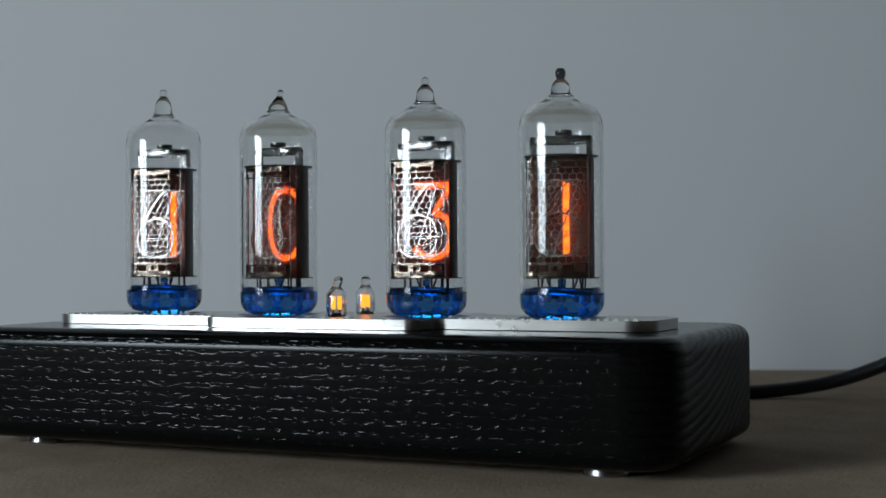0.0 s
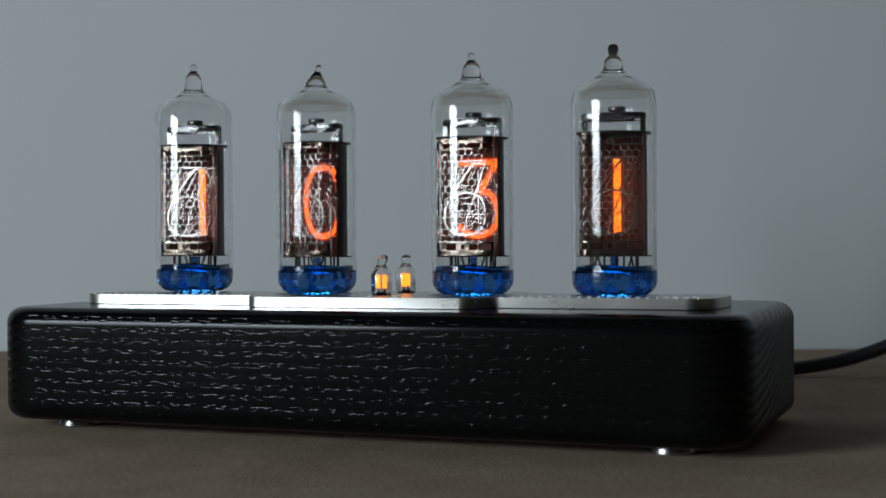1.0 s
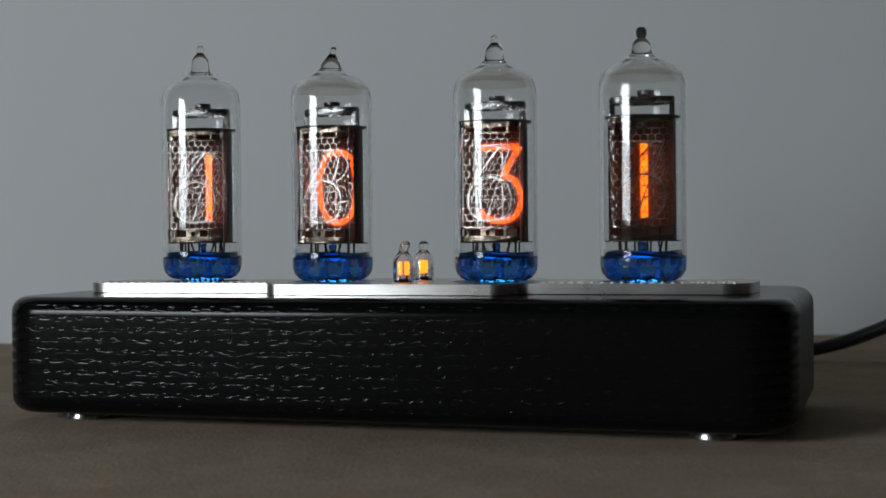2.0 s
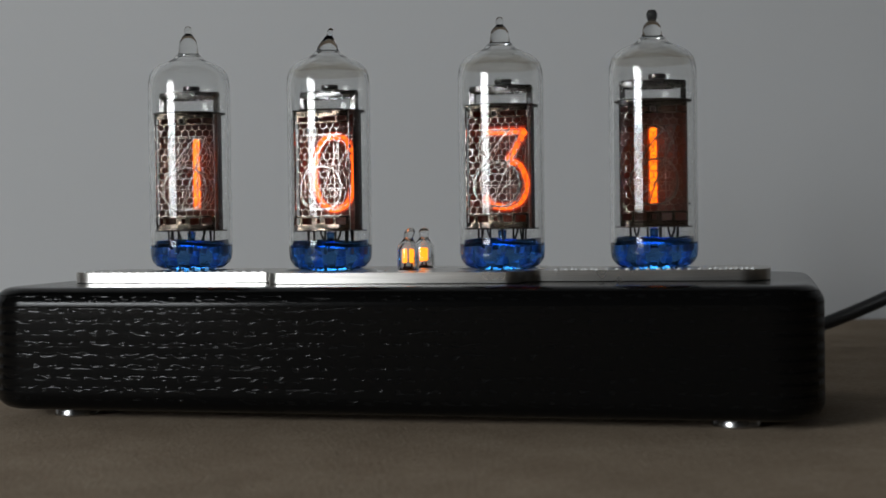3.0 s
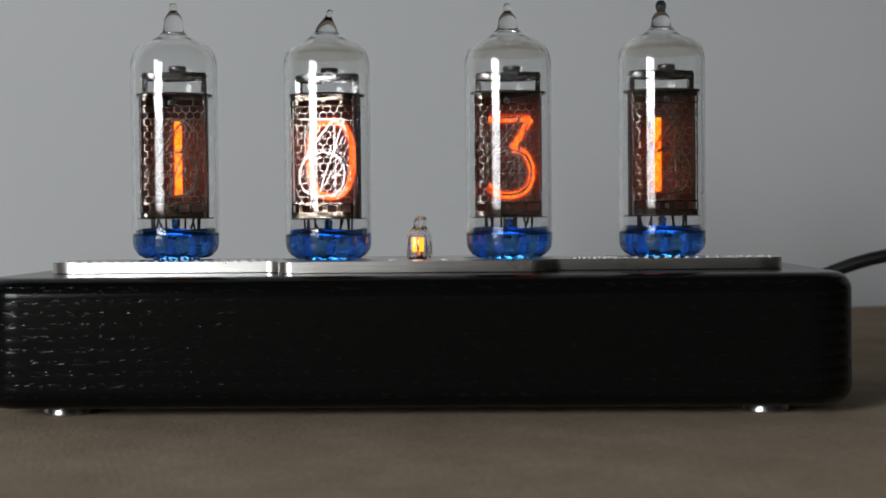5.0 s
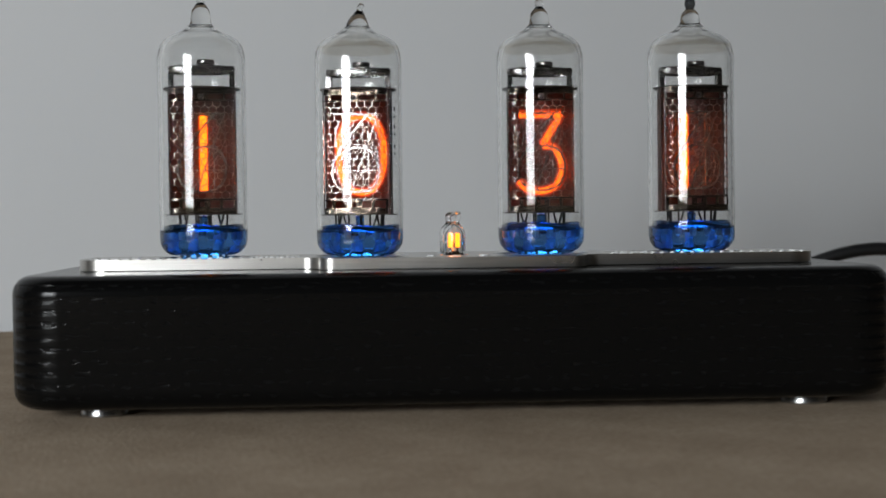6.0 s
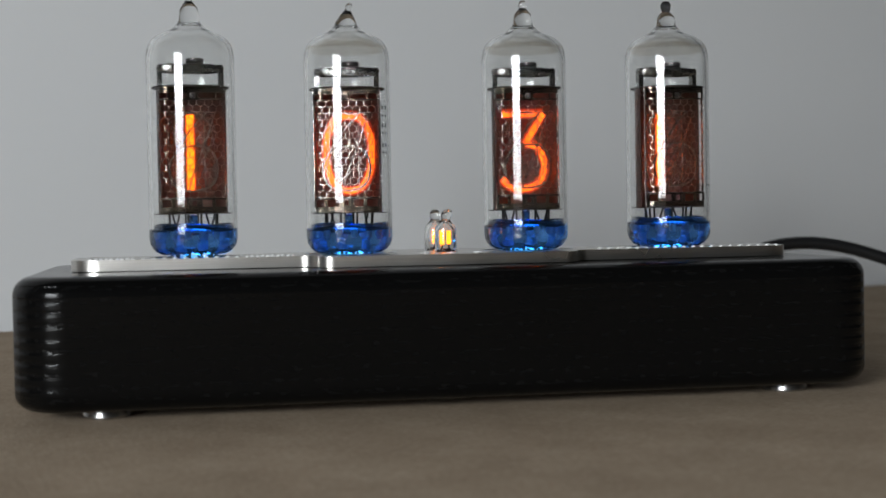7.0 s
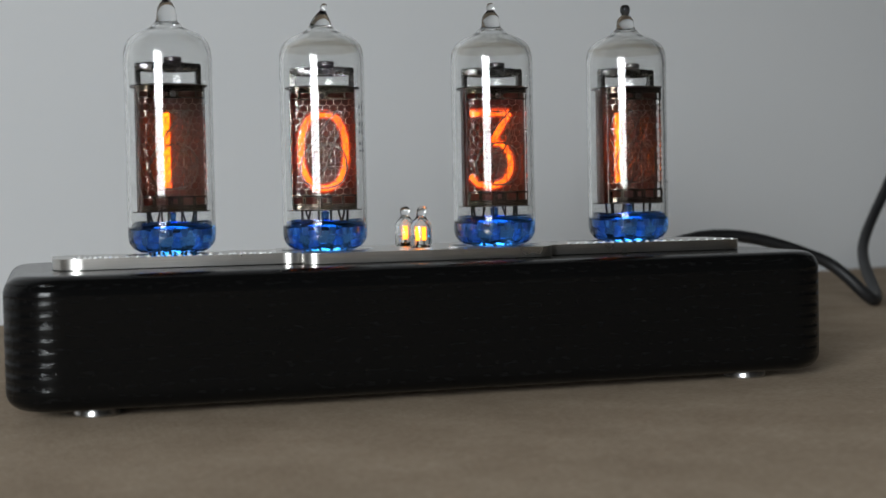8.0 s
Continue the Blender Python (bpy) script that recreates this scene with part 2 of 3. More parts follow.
def lathe(bm, profile, segs=48, centre=(0, 0, 0)):
    """A turned body; a radius of 0 closes the end in a point."""
    rings = []
    for r, z in profile:
        if r <= 1e-7:
            rings.append([bm.verts.new((centre[0], centre[1], centre[2] + z))])
        else:
            rings.append([bm.verts.new((centre[0] + r * math.cos(2 * math.pi * i / segs), centre[1] + r * math.sin(2 * math.pi * i / segs), centre[2] + z)) for i in range(segs)])
    for a, b in zip(rings, rings[1:]):
        for i in range(segs):
            j = (i + 1) % segs
            if len(a) == 1 and len(b) == 1:
                continue
            if len(a) == 1:
                bm.faces.new((a[0], b[i], b[j]))
            elif len(b) == 1:
                bm.faces.new((a[i], a[j], b[0]))
            else:
                bm.faces.new((a[i], a[j], b[j], b[i]))
    return rings


def smooth_line(pts, n=6):
    """A Catmull-Rom curve through the points."""
    p = [Vector(q) for q in pts]
    p = [2 * p[0] - p[1]] + p + [2 * p[-1] - p[-2]]
    out = []
    for i in range(1, len(p) - 2):
        a, b, c, d = p[i - 1:i + 3]
        for k in range(n):
            u = k / n
            out.append(0.5 * (2 * b + (c - a) * u + (2 * a - 5 * b + 4 * c - d) * u * u + (3 * b - a - 3 * c + d) * u ** 3))
    out.append(p[-2])
    return out


def sweep(bm, pts, r, segs=6, flat=1.0):
    """A round or flattened (along y) rod along a line."""
    pts = [Vector(p) for p in pts]
    rings = []
    for i, p in enumerate(pts):
        d = (pts[min(i + 1, len(pts) - 1)] - pts[max(i - 1, 0)]).normalized()
        ref = Vector((0, 1, 0)) if abs(d.y) < 0.9 else Vector((1, 0, 0))
        s = d.cross(ref).normalized()
        u = s.cross(d).normalized()
        rings.append([bm.verts.new(p + r * (math.cos(2 * math.pi * k / segs) * s + flat * math.sin(2 * math.pi * k / segs) * u)) for k in range(segs)])
    for a, b in zip(rings, rings[1:]):
        for i in range(segs):
            j = (i + 1) % segs
            bm.faces.new((a[i], a[j], b[j], b[i]))
    bm.faces.new(rings[0][::-1])
    bm.faces.new(rings[-1])


def ribbon(bm, pts, w, t):
    """A flat strip, w wide in the x-z plane and t deep along y."""
    pts = [Vector(p) for p in pts]
    rings = []
    for i, p in enumerate(pts):
        d = (pts[min(i + 1, len(pts) - 1)] - pts[max(i - 1, 0)]).normalized()
        s = d.cross(Vector((0, 1, 0))).normalized() * w / 2
        u = Vector((0, t / 2, 0))
        rings.append([bm.verts.new(p + q) for q in (-s - u, s - u, s + u, -s + u)])
    for a, b in zip(rings, rings[1:]):
        for i in range(4):
            j = (i + 1) % 4
            bm.faces.new((a[i], a[j], b[j], b[i]))
    bm.faces.new(rings[0][::-1])
    bm.faces.new(rings[-1])


def rounded_outline(x0, x1, y0, y1, r, n=10):
    out = []
    for cx, cy, a in ((x1 - r, y1 - r, 0), (x0 + r, y1 - r, 90), (x0 + r, y0 + r, 180), (x1 - r, y0 + r, 270)):
        for i in range(-1, n + 2):
            th = radians(a + 90 * max(0, min(n, i)) / n)
            # one more point just past each end of the bend keeps the flat sides flat
            k = 0.0005 if i in (-1, n + 1) else 0.0
            side = 1 if i > n else -1
            out.append((cx + r * math.cos(th) - side * k * math.sin(th), cy + r * math.sin(th) + side * k * math.cos(th)))
    return out


def box(bm, x0, x1, y0, y1, z0, z1):
    v = [bm.verts.new((x, y, z)) for z in (z0, z1) for x, y in ((x0, y0), (x1, y0), (x1, y1), (x0, y1))]
    for f in ((0, 3, 2, 1), (4, 5, 6, 7), (0, 1, 5, 4), (1, 2, 6, 5), (2, 3, 7, 6), (3, 0, 4, 7)):
        bm.faces.new([v[i] for i in f])


def structure(name, boxes, material, m=ROOM):
    bm = bmesh.new()
    for b in boxes:
        box(bm, *b)
    ob = new(name, mesh_of(name, bm, material, False))
    ob.matrix_basis = m
    return tagged(ob, kind="structure")


# ---- the room ----
T = 0.12
structure("wall_north", [(WEST_U - T, EAST_U + T, WALL_V, WALL_V + T, FLOOR_Z, CEIL_Z)], WALL)
structure("wall_south", [(WEST_U - T, EAST_U + T, SOUTH_V - T, SOUTH_V, FLOOR_Z, CEIL_Z)], DIM_ROOM_PAINT)
structure("wall_east", [(EAST_U, EAST_U + T, SOUTH_V, WALL_V, FLOOR_Z, CEIL_Z)], DIM_ROOM_PAINT)
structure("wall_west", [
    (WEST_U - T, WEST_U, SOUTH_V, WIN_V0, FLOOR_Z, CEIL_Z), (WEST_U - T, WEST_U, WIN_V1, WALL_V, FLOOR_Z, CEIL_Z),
    (WEST_U - T, WEST_U, WIN_V0, WIN_V1, FLOOR_Z, WIN_Z0), (WEST_U - T, WEST_U, WIN_V0, WIN_V1, WIN_Z1, CEIL_Z)], DIM_ROOM_PAINT)
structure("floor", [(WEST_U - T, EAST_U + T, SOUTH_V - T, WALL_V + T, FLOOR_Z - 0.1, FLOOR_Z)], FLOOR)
structure("ceiling", [(WEST_U - T, EAST_U + T, SOUTH_V - T, WALL_V + T, CEIL_Z, CEIL_Z + 0.1)], DIM_ROOM_PAINT)
win = thing("window_1", "white-framed window in the side wall", "window", m=ROOM)
tagged(win, kind="structure")
for nm, q in (("frame_side", (WEST_U - T, WEST_U - 0.06, WIN_V0, WIN_V0 + 0.045, WIN_Z0, WIN_Z1)), ("frame_side", (WEST_U - T, WEST_U - 0.06, WIN_V1 - 0.045, WIN_V1, WIN_Z0, WIN_Z1)),
              ("frame_rail", (WEST_U - T, WEST_U - 0.06, WIN_V0 + 0.045, WIN_V1 - 0.045, WIN_Z0, WIN_Z0 + 0.045)), ("frame_rail", (WEST_U - T, WEST_U - 0.06, WIN_V0 + 0.045, WIN_V1 - 0.045, WIN_Z1 - 0.045, WIN_Z1))):
    bm = bmesh.new()
    box(bm, *q)
    part(nm, bm, FRAME, win, smooth=False)

# ---- the table ----
table = thing("table", "table covered with brown-grey woven cloth against the wall", "table", m=ROOM)
bm = bmesh.new()
box(bm, -0.75, 0.95, -0.75, WALL_V - 0.004, -0.03, 0.0)
part("tabletop", bm, CLOTH, table, "brown-grey woven cloth covering", smooth=False)
for u, v in ((-0.7, -0.7), (0.9, -0.7), (-0.7, 0.19), (0.9, 0.19)):
    bm = bmesh.new()
    box(bm, u - 0.03, u + 0.03, v - 0.03, v + 0.03, FLOOR_Z, -0.03)
    part("leg", bm, FLOOR, table, smooth=False)

# ---- the clock's body ----
BASE_Z0, BASE_Z1 = 2.0 * MM, 28.0 * MM
PLATE_Z0, PLATE_Z1 = 28.15 * MM, 30.4 * MM
clock = thing("clock_base", "black-lacquered ash clock base with steel top plate on the table", "clock")


def rounded_block(x0, x1, y0, y1, r, z0, z1, e, n=8):
    """A block with round upright corners and rounded upper and lower edges."""
    bm = bmesh.new()
    levels = [(e * (1 - math.sin(radians(90 * i / n))), z0 + e * (1 - math.cos(radians(90 * i / n)))) for i in range(n + 1)]
    levels.append((0.0, z0 + e + 0.0004))
    levels.insert(0, (e + 0.0006, z0))
    levels += [(d, z1 - (z - z0)) for d, z in reversed(levels)]
    rings = []
    for d, z in levels:
        rings.append([bm.verts.new((x, y, z)) for x, y in rounded_outline(x0 + d, x1 - d, y0 + d, y1 - d, r - d, 12)])
    for a, b in zip(rings, rings[1:]):
        for i in range(len(a)):
            j = (i + 1) % len(a)
            bm.faces.new((a[i], a[j], b[j], b[i]))
    bm.faces.new(rings[0][::-1])
    bm.faces.new(rings[-1])
    return bm


part("body", rounded_block(-87.7 * MM, 87.3 * MM, -34.5 * MM, 41.8 * MM, 10.5 * MM, BASE_Z0, BASE_Z1, 3.6 * MM), WOOD, clock, "glossy black open-grained wooden block")


def plate_outline():
    """A long plate whose middle stands out to the front and back; all corners round, in millimetres."""
    W, D, R, WM, DM, r = 77.7, 12.6, 6.2, 27.6, 20.4, 3.3
    out = []

    def arc(cx, cy, rr, a0, a1, n=9):
        for i in range(n + 1):
            th = radians(a0 + (a1 - a0) * i / n)
            out.append((cx + rr * math.cos(th), cy + rr * math.sin(th)))
    arc(W - R, -D + R, R, -90, 0)
    arc(W - R, D - R, R, 0, 90)
    arc(WM + r, D + r, r, 270, 180)
    arc(WM - r, DM - r, r, 0, 90)
    arc(-WM + r, DM - r, r, 90, 180)
    arc(-WM - r, D + r, r, 0, -90)
    arc(-W + R, D - R, R, 90, 180)
    arc(-W + R, -D + R, R, 180, 270)
    arc(-WM - r, -D - r, r, 90, 0)
    arc(-WM + r, -DM + r, r, 180, 270)
    arc(WM - r, -DM + r, r, 270, 360)
    arc(WM + r, -D - r, r, 180, 90)
    return [(x * MM - 0.0004, y * MM) for x, y in out]


TUBE_X = (-53.0 * MM, -19.5 * MM, 19.9 * MM, 53.0 * MM)
NEON_XY = ((0.4 * MM, -7.5 * MM), (0.5 * MM, 6.8 * MM))


def plate_mesh():
    """The plate with real bores under the tubes and the small lamps."""
    outer = plate_outline()
    bm = bmesh.new()
    holes = [[(x + 9.9 * MM * math.cos(2 * math.pi * i / 40), 9.9 * MM * math.sin(2 * math.pi * i / 40)) for i in range(40)] for x in TUBE_X]
    holes += [[(x + 2.5 * MM * math.cos(2 * math.pi * i / 24), y + 2.5 * MM * math.sin(2 * math.pi * i / 24)) for i in range(24)] for x, y in NEON_XY]
    loops = []
    edges = []
    for loop in [outer] + holes:
        vs = [bm.verts.new((x, y, PLATE_Z1)) for x, y in loop]
        loops.append(vs)
        edges += [bm.edges.new((vs[i], vs[(i + 1) % len(vs)])) for i in range(len(vs))]
    bmesh.ops.triangle_fill(bm, use_beauty=True, use_dissolve=False, edges=edges)
    top = list(bm.faces)
    ext = bmesh.ops.extrude_face_region(bm, geom=top)
    for v in [g for g in ext["geom"] if isinstance(g, bmesh.types.BMVert)]:
        v.co.z = PLATE_Z0
    return bm


plate = part("top_plate", plate_mesh(), STEEL, clock, "brushed steel top plate with round bores")
for x in TUBE_X:
    bm = bmesh.new()
    lathe(bm, [(0, PLATE_Z0 + 0.0001), (9.6 * MM, PLATE_Z0 + 0.0001), (9.6 * MM, PLATE_Z0 + 0.0005), (0, PLATE_Z0 + 0.0005)], 32, (x, 0, 0))
    sk = part("socket_board", bm, HOLE, plate, "black socket board in the bore")
    bm = bmesh.new()
    lathe(bm, [(0, PLATE_Z0 + 0.0007), (3.4 * MM, PLATE_Z0 + 0.0007), (3.1 * MM, PLATE_Z0 + 0.0013), (0, PLATE_Z0 + 0.0019)], 20, (x, 0, 0))
    part("led", bm, LED, plate, "glowing blue light under the tube")
for (x, y), r in [((x, 0), 9.9) for x in TUBE_X] + [(q, 2.5) for q in NEON_XY]:
    bm = bmesh.new()
    lathe(bm, [(r * MM, PLATE_Z1 - 0.0005), ((r + 0.35) * MM, PLATE_Z1 + 0.00002), ((r + 0.5) * MM, PLATE_Z1 + 0.00008), ((r + 0.62) * MM, PLATE_Z1)], 48, (x, y, 0))
    part("bore_rim", bm, CHROME, plate, "thin bright rim round a bore")
bm = bmesh.new()
box(bm, -66 * MM, 65 * MM, -4 * MM, 4 * MM, BASE_Z1 - 0.0002, PLATE_Z0)
part("spacer", bm, HOLE, clock, "dark spacer under the plate", smooth=False)
# tiny bright studs along both wings of the plate
bm = bmesh.new()
for side in (-1, 1):
    for row, y in enumerate((-11.6, -9.6)):
        for k in range(20):
            x = side * (33.5 + 2.12 * k) + (1.06 if row else 0)
            if abs(x) > 74.5 or (row and (abs(abs(x) - 53) < 12)):
                continue
            lathe(bm, [(0.55 * MM, PLATE_Z1 - 0.0001), (0.48 * MM, PLATE_Z1 + 0.00016), (0.3 * MM, PLATE_Z1 + 0.0003), (0.12 * MM, PLATE_Z1 + 0.00037), (0, PLATE_Z1 + 0.00038)], 8, (x * MM, y * MM, 0))
ob = part("studs", bm, STUD, plate, "rows of tiny bright studs")
tagged(ob, kind="stuff")
for x, y in ((-4.6, -11.2), (0.6, -13.2), (6.4, -12.6)):
    bm = bmesh.new()
    lathe(bm, [(1.05 * MM, PLATE_Z1 - 0.0001), (1.0 * MM, PLATE_Z1 + 0.00014), (0.8 * MM, PLATE_Z1 + 0.0002), (0, PLATE_Z1 + 0.0002)], 20, (x * MM, y * MM, 0))
    part("screw_head", bm, STUD, plate, "low bright round head")
for x, y in ((-70.5, -23.3), (70.5, -23.3), (-70.5, 30), (70.5, 30)):
    bm = bmesh.new()
    lathe(bm, [(0, 0), (4.5 * MM, 0), (4.8 * MM, 0.0002), (4.8 * MM, 0.0006), (4.4 * MM, 0.0021), (0, 0.0021)], 36, (x * MM, y * MM, 0))
    part("foot", bm, FOOT, clock, "polished round metal foot")

# ---- the indicator tubes ----
ENVELOPE = [(9.35, 10), (9.33, 25), (9.33, 41.5), (9.2, 43.0), (8.8, 44.5), (8.0, 45.7), (6.8, 46.6), (5.3, 47.2), (4.2, 47.7), (3.3, 48.3), (2.75, 49.0)]
DIGITS = {
    "0": [(-0.0, 1.0), (-0.3, 0.93), (-0.47, 0.72), (-0.5, 0.5), (-0.47, 0.28), (-0.3, 0.07), (0.0, 0.0), (0.3, 0.07), (0.47, 0.28), (0.5, 0.5), (0.47, 0.72), (0.3, 0.93), (0.0, 1.0)],
    "1": [(0.0, 0.0), (0.0, 0.25), (0.0, 0.5), (0.0, 0.75), (0.0, 1.0)],
    "2": [(-0.45, 0.75), (-0.35, 0.93), (0.0, 1.0), (0.35, 0.93), (0.47, 0.72), (0.3, 0.45), (-0.1, 0.2), (-0.48, 0.0), (0.0, 0.0), (0.5, 0.0)],
    "4": [(0.25, 0.0), (0.25, 0.5), (0.25, 1.0), (-0.1, 0.65), (-0.5, 0.28), (0.0, 0.28), (0.5, 0.28)],
    "6": [(0.3, 1.0), (0.0, 0.8), (-0.35, 0.5), (-0.5, 0.28), (-0.38, 0.07), (0.0, 0.0), (0.38, 0.07), (0.5, 0.28), (0.38, 0.5), (0.0, 0.57), (-0.38, 0.47)],
    "7": [(-0.48, 1.0), (0.0, 1.0), (0.48, 1.0), (0.25, 0.6), (0.02, 0.25), (-0.1, 0.0)],
    "8": [(0.0, 0.55), (-0.3, 0.65), (-0.4, 0.8), (-0.25, 0.96), (0.0, 1.0), (0.25, 0.96), (0.4, 0.8), (0.3, 0.65), (0.0, 0.55), (-0.38, 0.45), (-0.5, 0.27), (-0.36, 0.06), (0.0, 0.0), (0.36, 0.06), (0.5, 0.27), (0.38, 0.45), (0.0, 0.55)],
    "9": [(-0.3, 0.0), (0.0, 0.2), (0.35, 0.5), (0.5, 0.72), (0.38, 0.93), (0.0, 1.0), (-0.38, 0.93), (-0.5, 0.72), (-0.38, 0.5), (0.0, 0.43), (0.38, 0.53)],
}
THREE = ([(-0.45, 1.0), (0.0, 1.0), (0.48, 1.0)], [(0.48, 1.0), (0.27, 0.8), (0.06, 0.6)], [(0.06, 0.6), (0.33, 0.55), (0.5, 0.33), (0.4, 0.1), (0.1, 0.0), (-0.25, 0.02), (-0.48, 0.13)])
FIVE = ([(0.42, 1.0), (-0.3, 1.0)], [(-0.3, 1.0), (-0.4, 0.55)], [(-0.4, 0.55), (0.0, 0.62), (0.38, 0.53), (0.5, 0.3), (0.36, 0.06), (0.0, 0.0), (-0.45, 0.08)])
DEPTH = {"6": -4.2, "7": -3.3, "4": -2.4, "5": -1.5, "9": -0.7, "8": 0.6, "0": 2.4, "3": 3.1, "1": 4.6, "2": 3.8}
DIGIT_Z0, DIGIT_H, DIGIT_W = 13.4, 16.7, 10.0


def digit_mesh(d, r, flat=1.0):
    bm = bmesh.new()
    strokes = THREE if d == "3" else FIVE if d == "5" else (DIGITS[d],)
    for s in strokes:
        pts = [(x * DIGIT_W * MM, DEPTH[d] * MM, (DIGIT_Z0 + z * DIGIT_H) * MM) for x, z in s]
        if d in "147" or len(pts) == 2:
            line = [Vector(p) for p in pts]
        else:
            line = smooth_line(pts, 5)
        if flat < 0:
            ribbon(bm, line, 2 * r * MM, 0.12 * MM)
        else:
            sweep(bm, line, r * MM, 6, flat)
    return bm


def grille_point(a, z):
    """A point of the grille: a flat front that turns round to both sides."""
    x = GRILLE_R * a
    flat, k = 5.0 * MM, 1.8 * MM
    if abs(x) <= flat:
        return Vector((x, -5.5 * MM, z))
    b = min((abs(x) - flat) / k, math.pi / 2 + 0.3)
    return Vector((math.copysign(flat + k * math.sin(b), x), -5.5 * MM + k * (1 - math.cos(b)), z))


def grille_bar(bm, a0, z0, a1, z1, w, t=0.04 * MM):
    """A slightly roofed strip on the grille's face: back, two edges and a low ridge."""
    p = [grille_point(a, z) for a, z in ((a0, z0), (a1, z1))]
    am = (a0 + a1) / 2
    n = (grille_point(am + 0.02, 0) - grille_point(am - 0.02, 0)).cross(Vector((0, 0, 1))).normalized()
    d = (p[1] - p[0]).normalized()
    s = d.cross(n) * w / 2
    ridge = min(0.09 * w, 0.02 * MM)
    vs = [bm.verts.new(q + sg * s + dn * n) for q in p for sg, dn in ((-1, -t), (1, -t), (1, t), (0, t + ridge), (-1, t))]
    for i in range(5):
        j = (i + 1) % 5
        bm.faces.new((vs[i], vs[j], vs[5 + j], vs[5 + i]))
    bm.faces.new(vs[4::-1])
    bm.faces.new(vs[5:])


GRILLE_R, GRILLE_HALF = 7.05 * MM, radians(64)


def grille_mesh():
    """The honeycomb anode: thin strips on a bent sheet."""
    bm = bmesh.new()
    half, w = GRILLE_HALF, 0.155 * MM
    cw = 1.6 * MM / GRILLE_R
    side = 1.6 * MM / math.sqrt(3)
    z0, z1 = 12.4 * MM, 32.3 * MM
    row_h = side * 1.5
    n = int(half / cw)
    for k in range(int((z1 - z0) / row_h) + 1):
        zc = z0 + k * row_h
        for i in range(-n, n + 1):
            a = i * cw + (cw / 2 if k % 2 else 0)
            if abs(a) > half:
                continue
            grille_bar(bm, a - cw / 2, zc - side * 0.25, a, zc - side * 0.75, w)
            grille_bar(bm, a, zc - side * 0.75, a + cw / 2, zc - side * 0.25, w)
            grille_bar(bm, a - cw / 2, zc - side * 0.25, a - cw / 2, zc + side * 0.75, w)
    for a in (-half, half):
        grille_bar(bm, a, 8.75 * MM, a, 35.28 * MM, 0.5 * MM)
    return bm


def grille_band_mesh(upper):
    """A slotted sheet band above or below the honeycomb."""
    bm = bmesh.new()
    half, steps = GRILLE_HALF, 22
    rails = ((32.5, 32.85), (34.0, 35.28)) if upper else ((8.75, 10.0), (11.5, 11.9))
    for z0, z1 in rails:
        for i in range(steps):
            a0, a1 = -half + 2 * half * i / steps, -half + 2 * half * (i + 1) / steps
            grille_bar(bm, a0, (z0 + z1) / 2 * MM, a1, (z0 + z1) / 2 * MM, (z1 - z0) * MM)
    posts = ((-0.95, 0.8), (-0.62, 0.5), (-0.09, 0.9), (0.09, 0.9), (0.6, 0.4), (0.95, 0.8)) if upper else ((-0.9, 1.0), (-0.55, 0.7), (-0.13, 1.2), (0.13, 1.2), (0.5, 0.7), (0.9, 1.0))
    zb, zt = rails[0][1], rails[1][0]
    for f, w in posts:
        grille_bar(bm, f * half, zb * MM, f * half, zt * MM, w * MM)
    for z in (zb + 0.12, zt - 0.12):
        grille_bar(bm, -0.2 * half, z * MM, 0.2 * half, z * MM, 0.24 * MM)
    return bm


def shield_mesh():
    """The dark sheet that closes the back of the stack, round to both sides, with a floor and a top."""
    bm = bmesh.new()
    n = 28
    rows = []
    for r in (7.25 * MM, 7.0 * MM):
        for z in (8.72 * MM, 35.28 * MM):
            rows.append([bm.verts.new((r * math.sin(a), -r * math.cos(a), z)) for a in [radians(76 + 208 * i / n) for i in range(n + 1)]])
    o0, o1, i0, i1 = rows
    for i in range(n):
        bm.faces.new((o0[i], o0[i + 1], o1[i + 1], o1[i]))
        bm.faces.new((i0[i + 1], i0[i], i1[i], i1[i + 1]))
        bm.faces.new((o1[i], o1[i + 1], i1[i + 1], i1[i]))
        bm.faces.new((o0[i + 1], o0[i], i0[i], i0[i + 1]))
    for i in (0, n):
        bm.faces.new((o0[i], o1[i], i1[i], i0[i]))
    return bm


def disc_bm(r, z, t):
    bm = bmesh.new()
    lathe(bm, [(0, z - t / 2), (r, z - t / 2), (r, z + t / 2), (0, z + t / 2)], 40)
    return bm


PIN_COUNT = 12
shared = {}


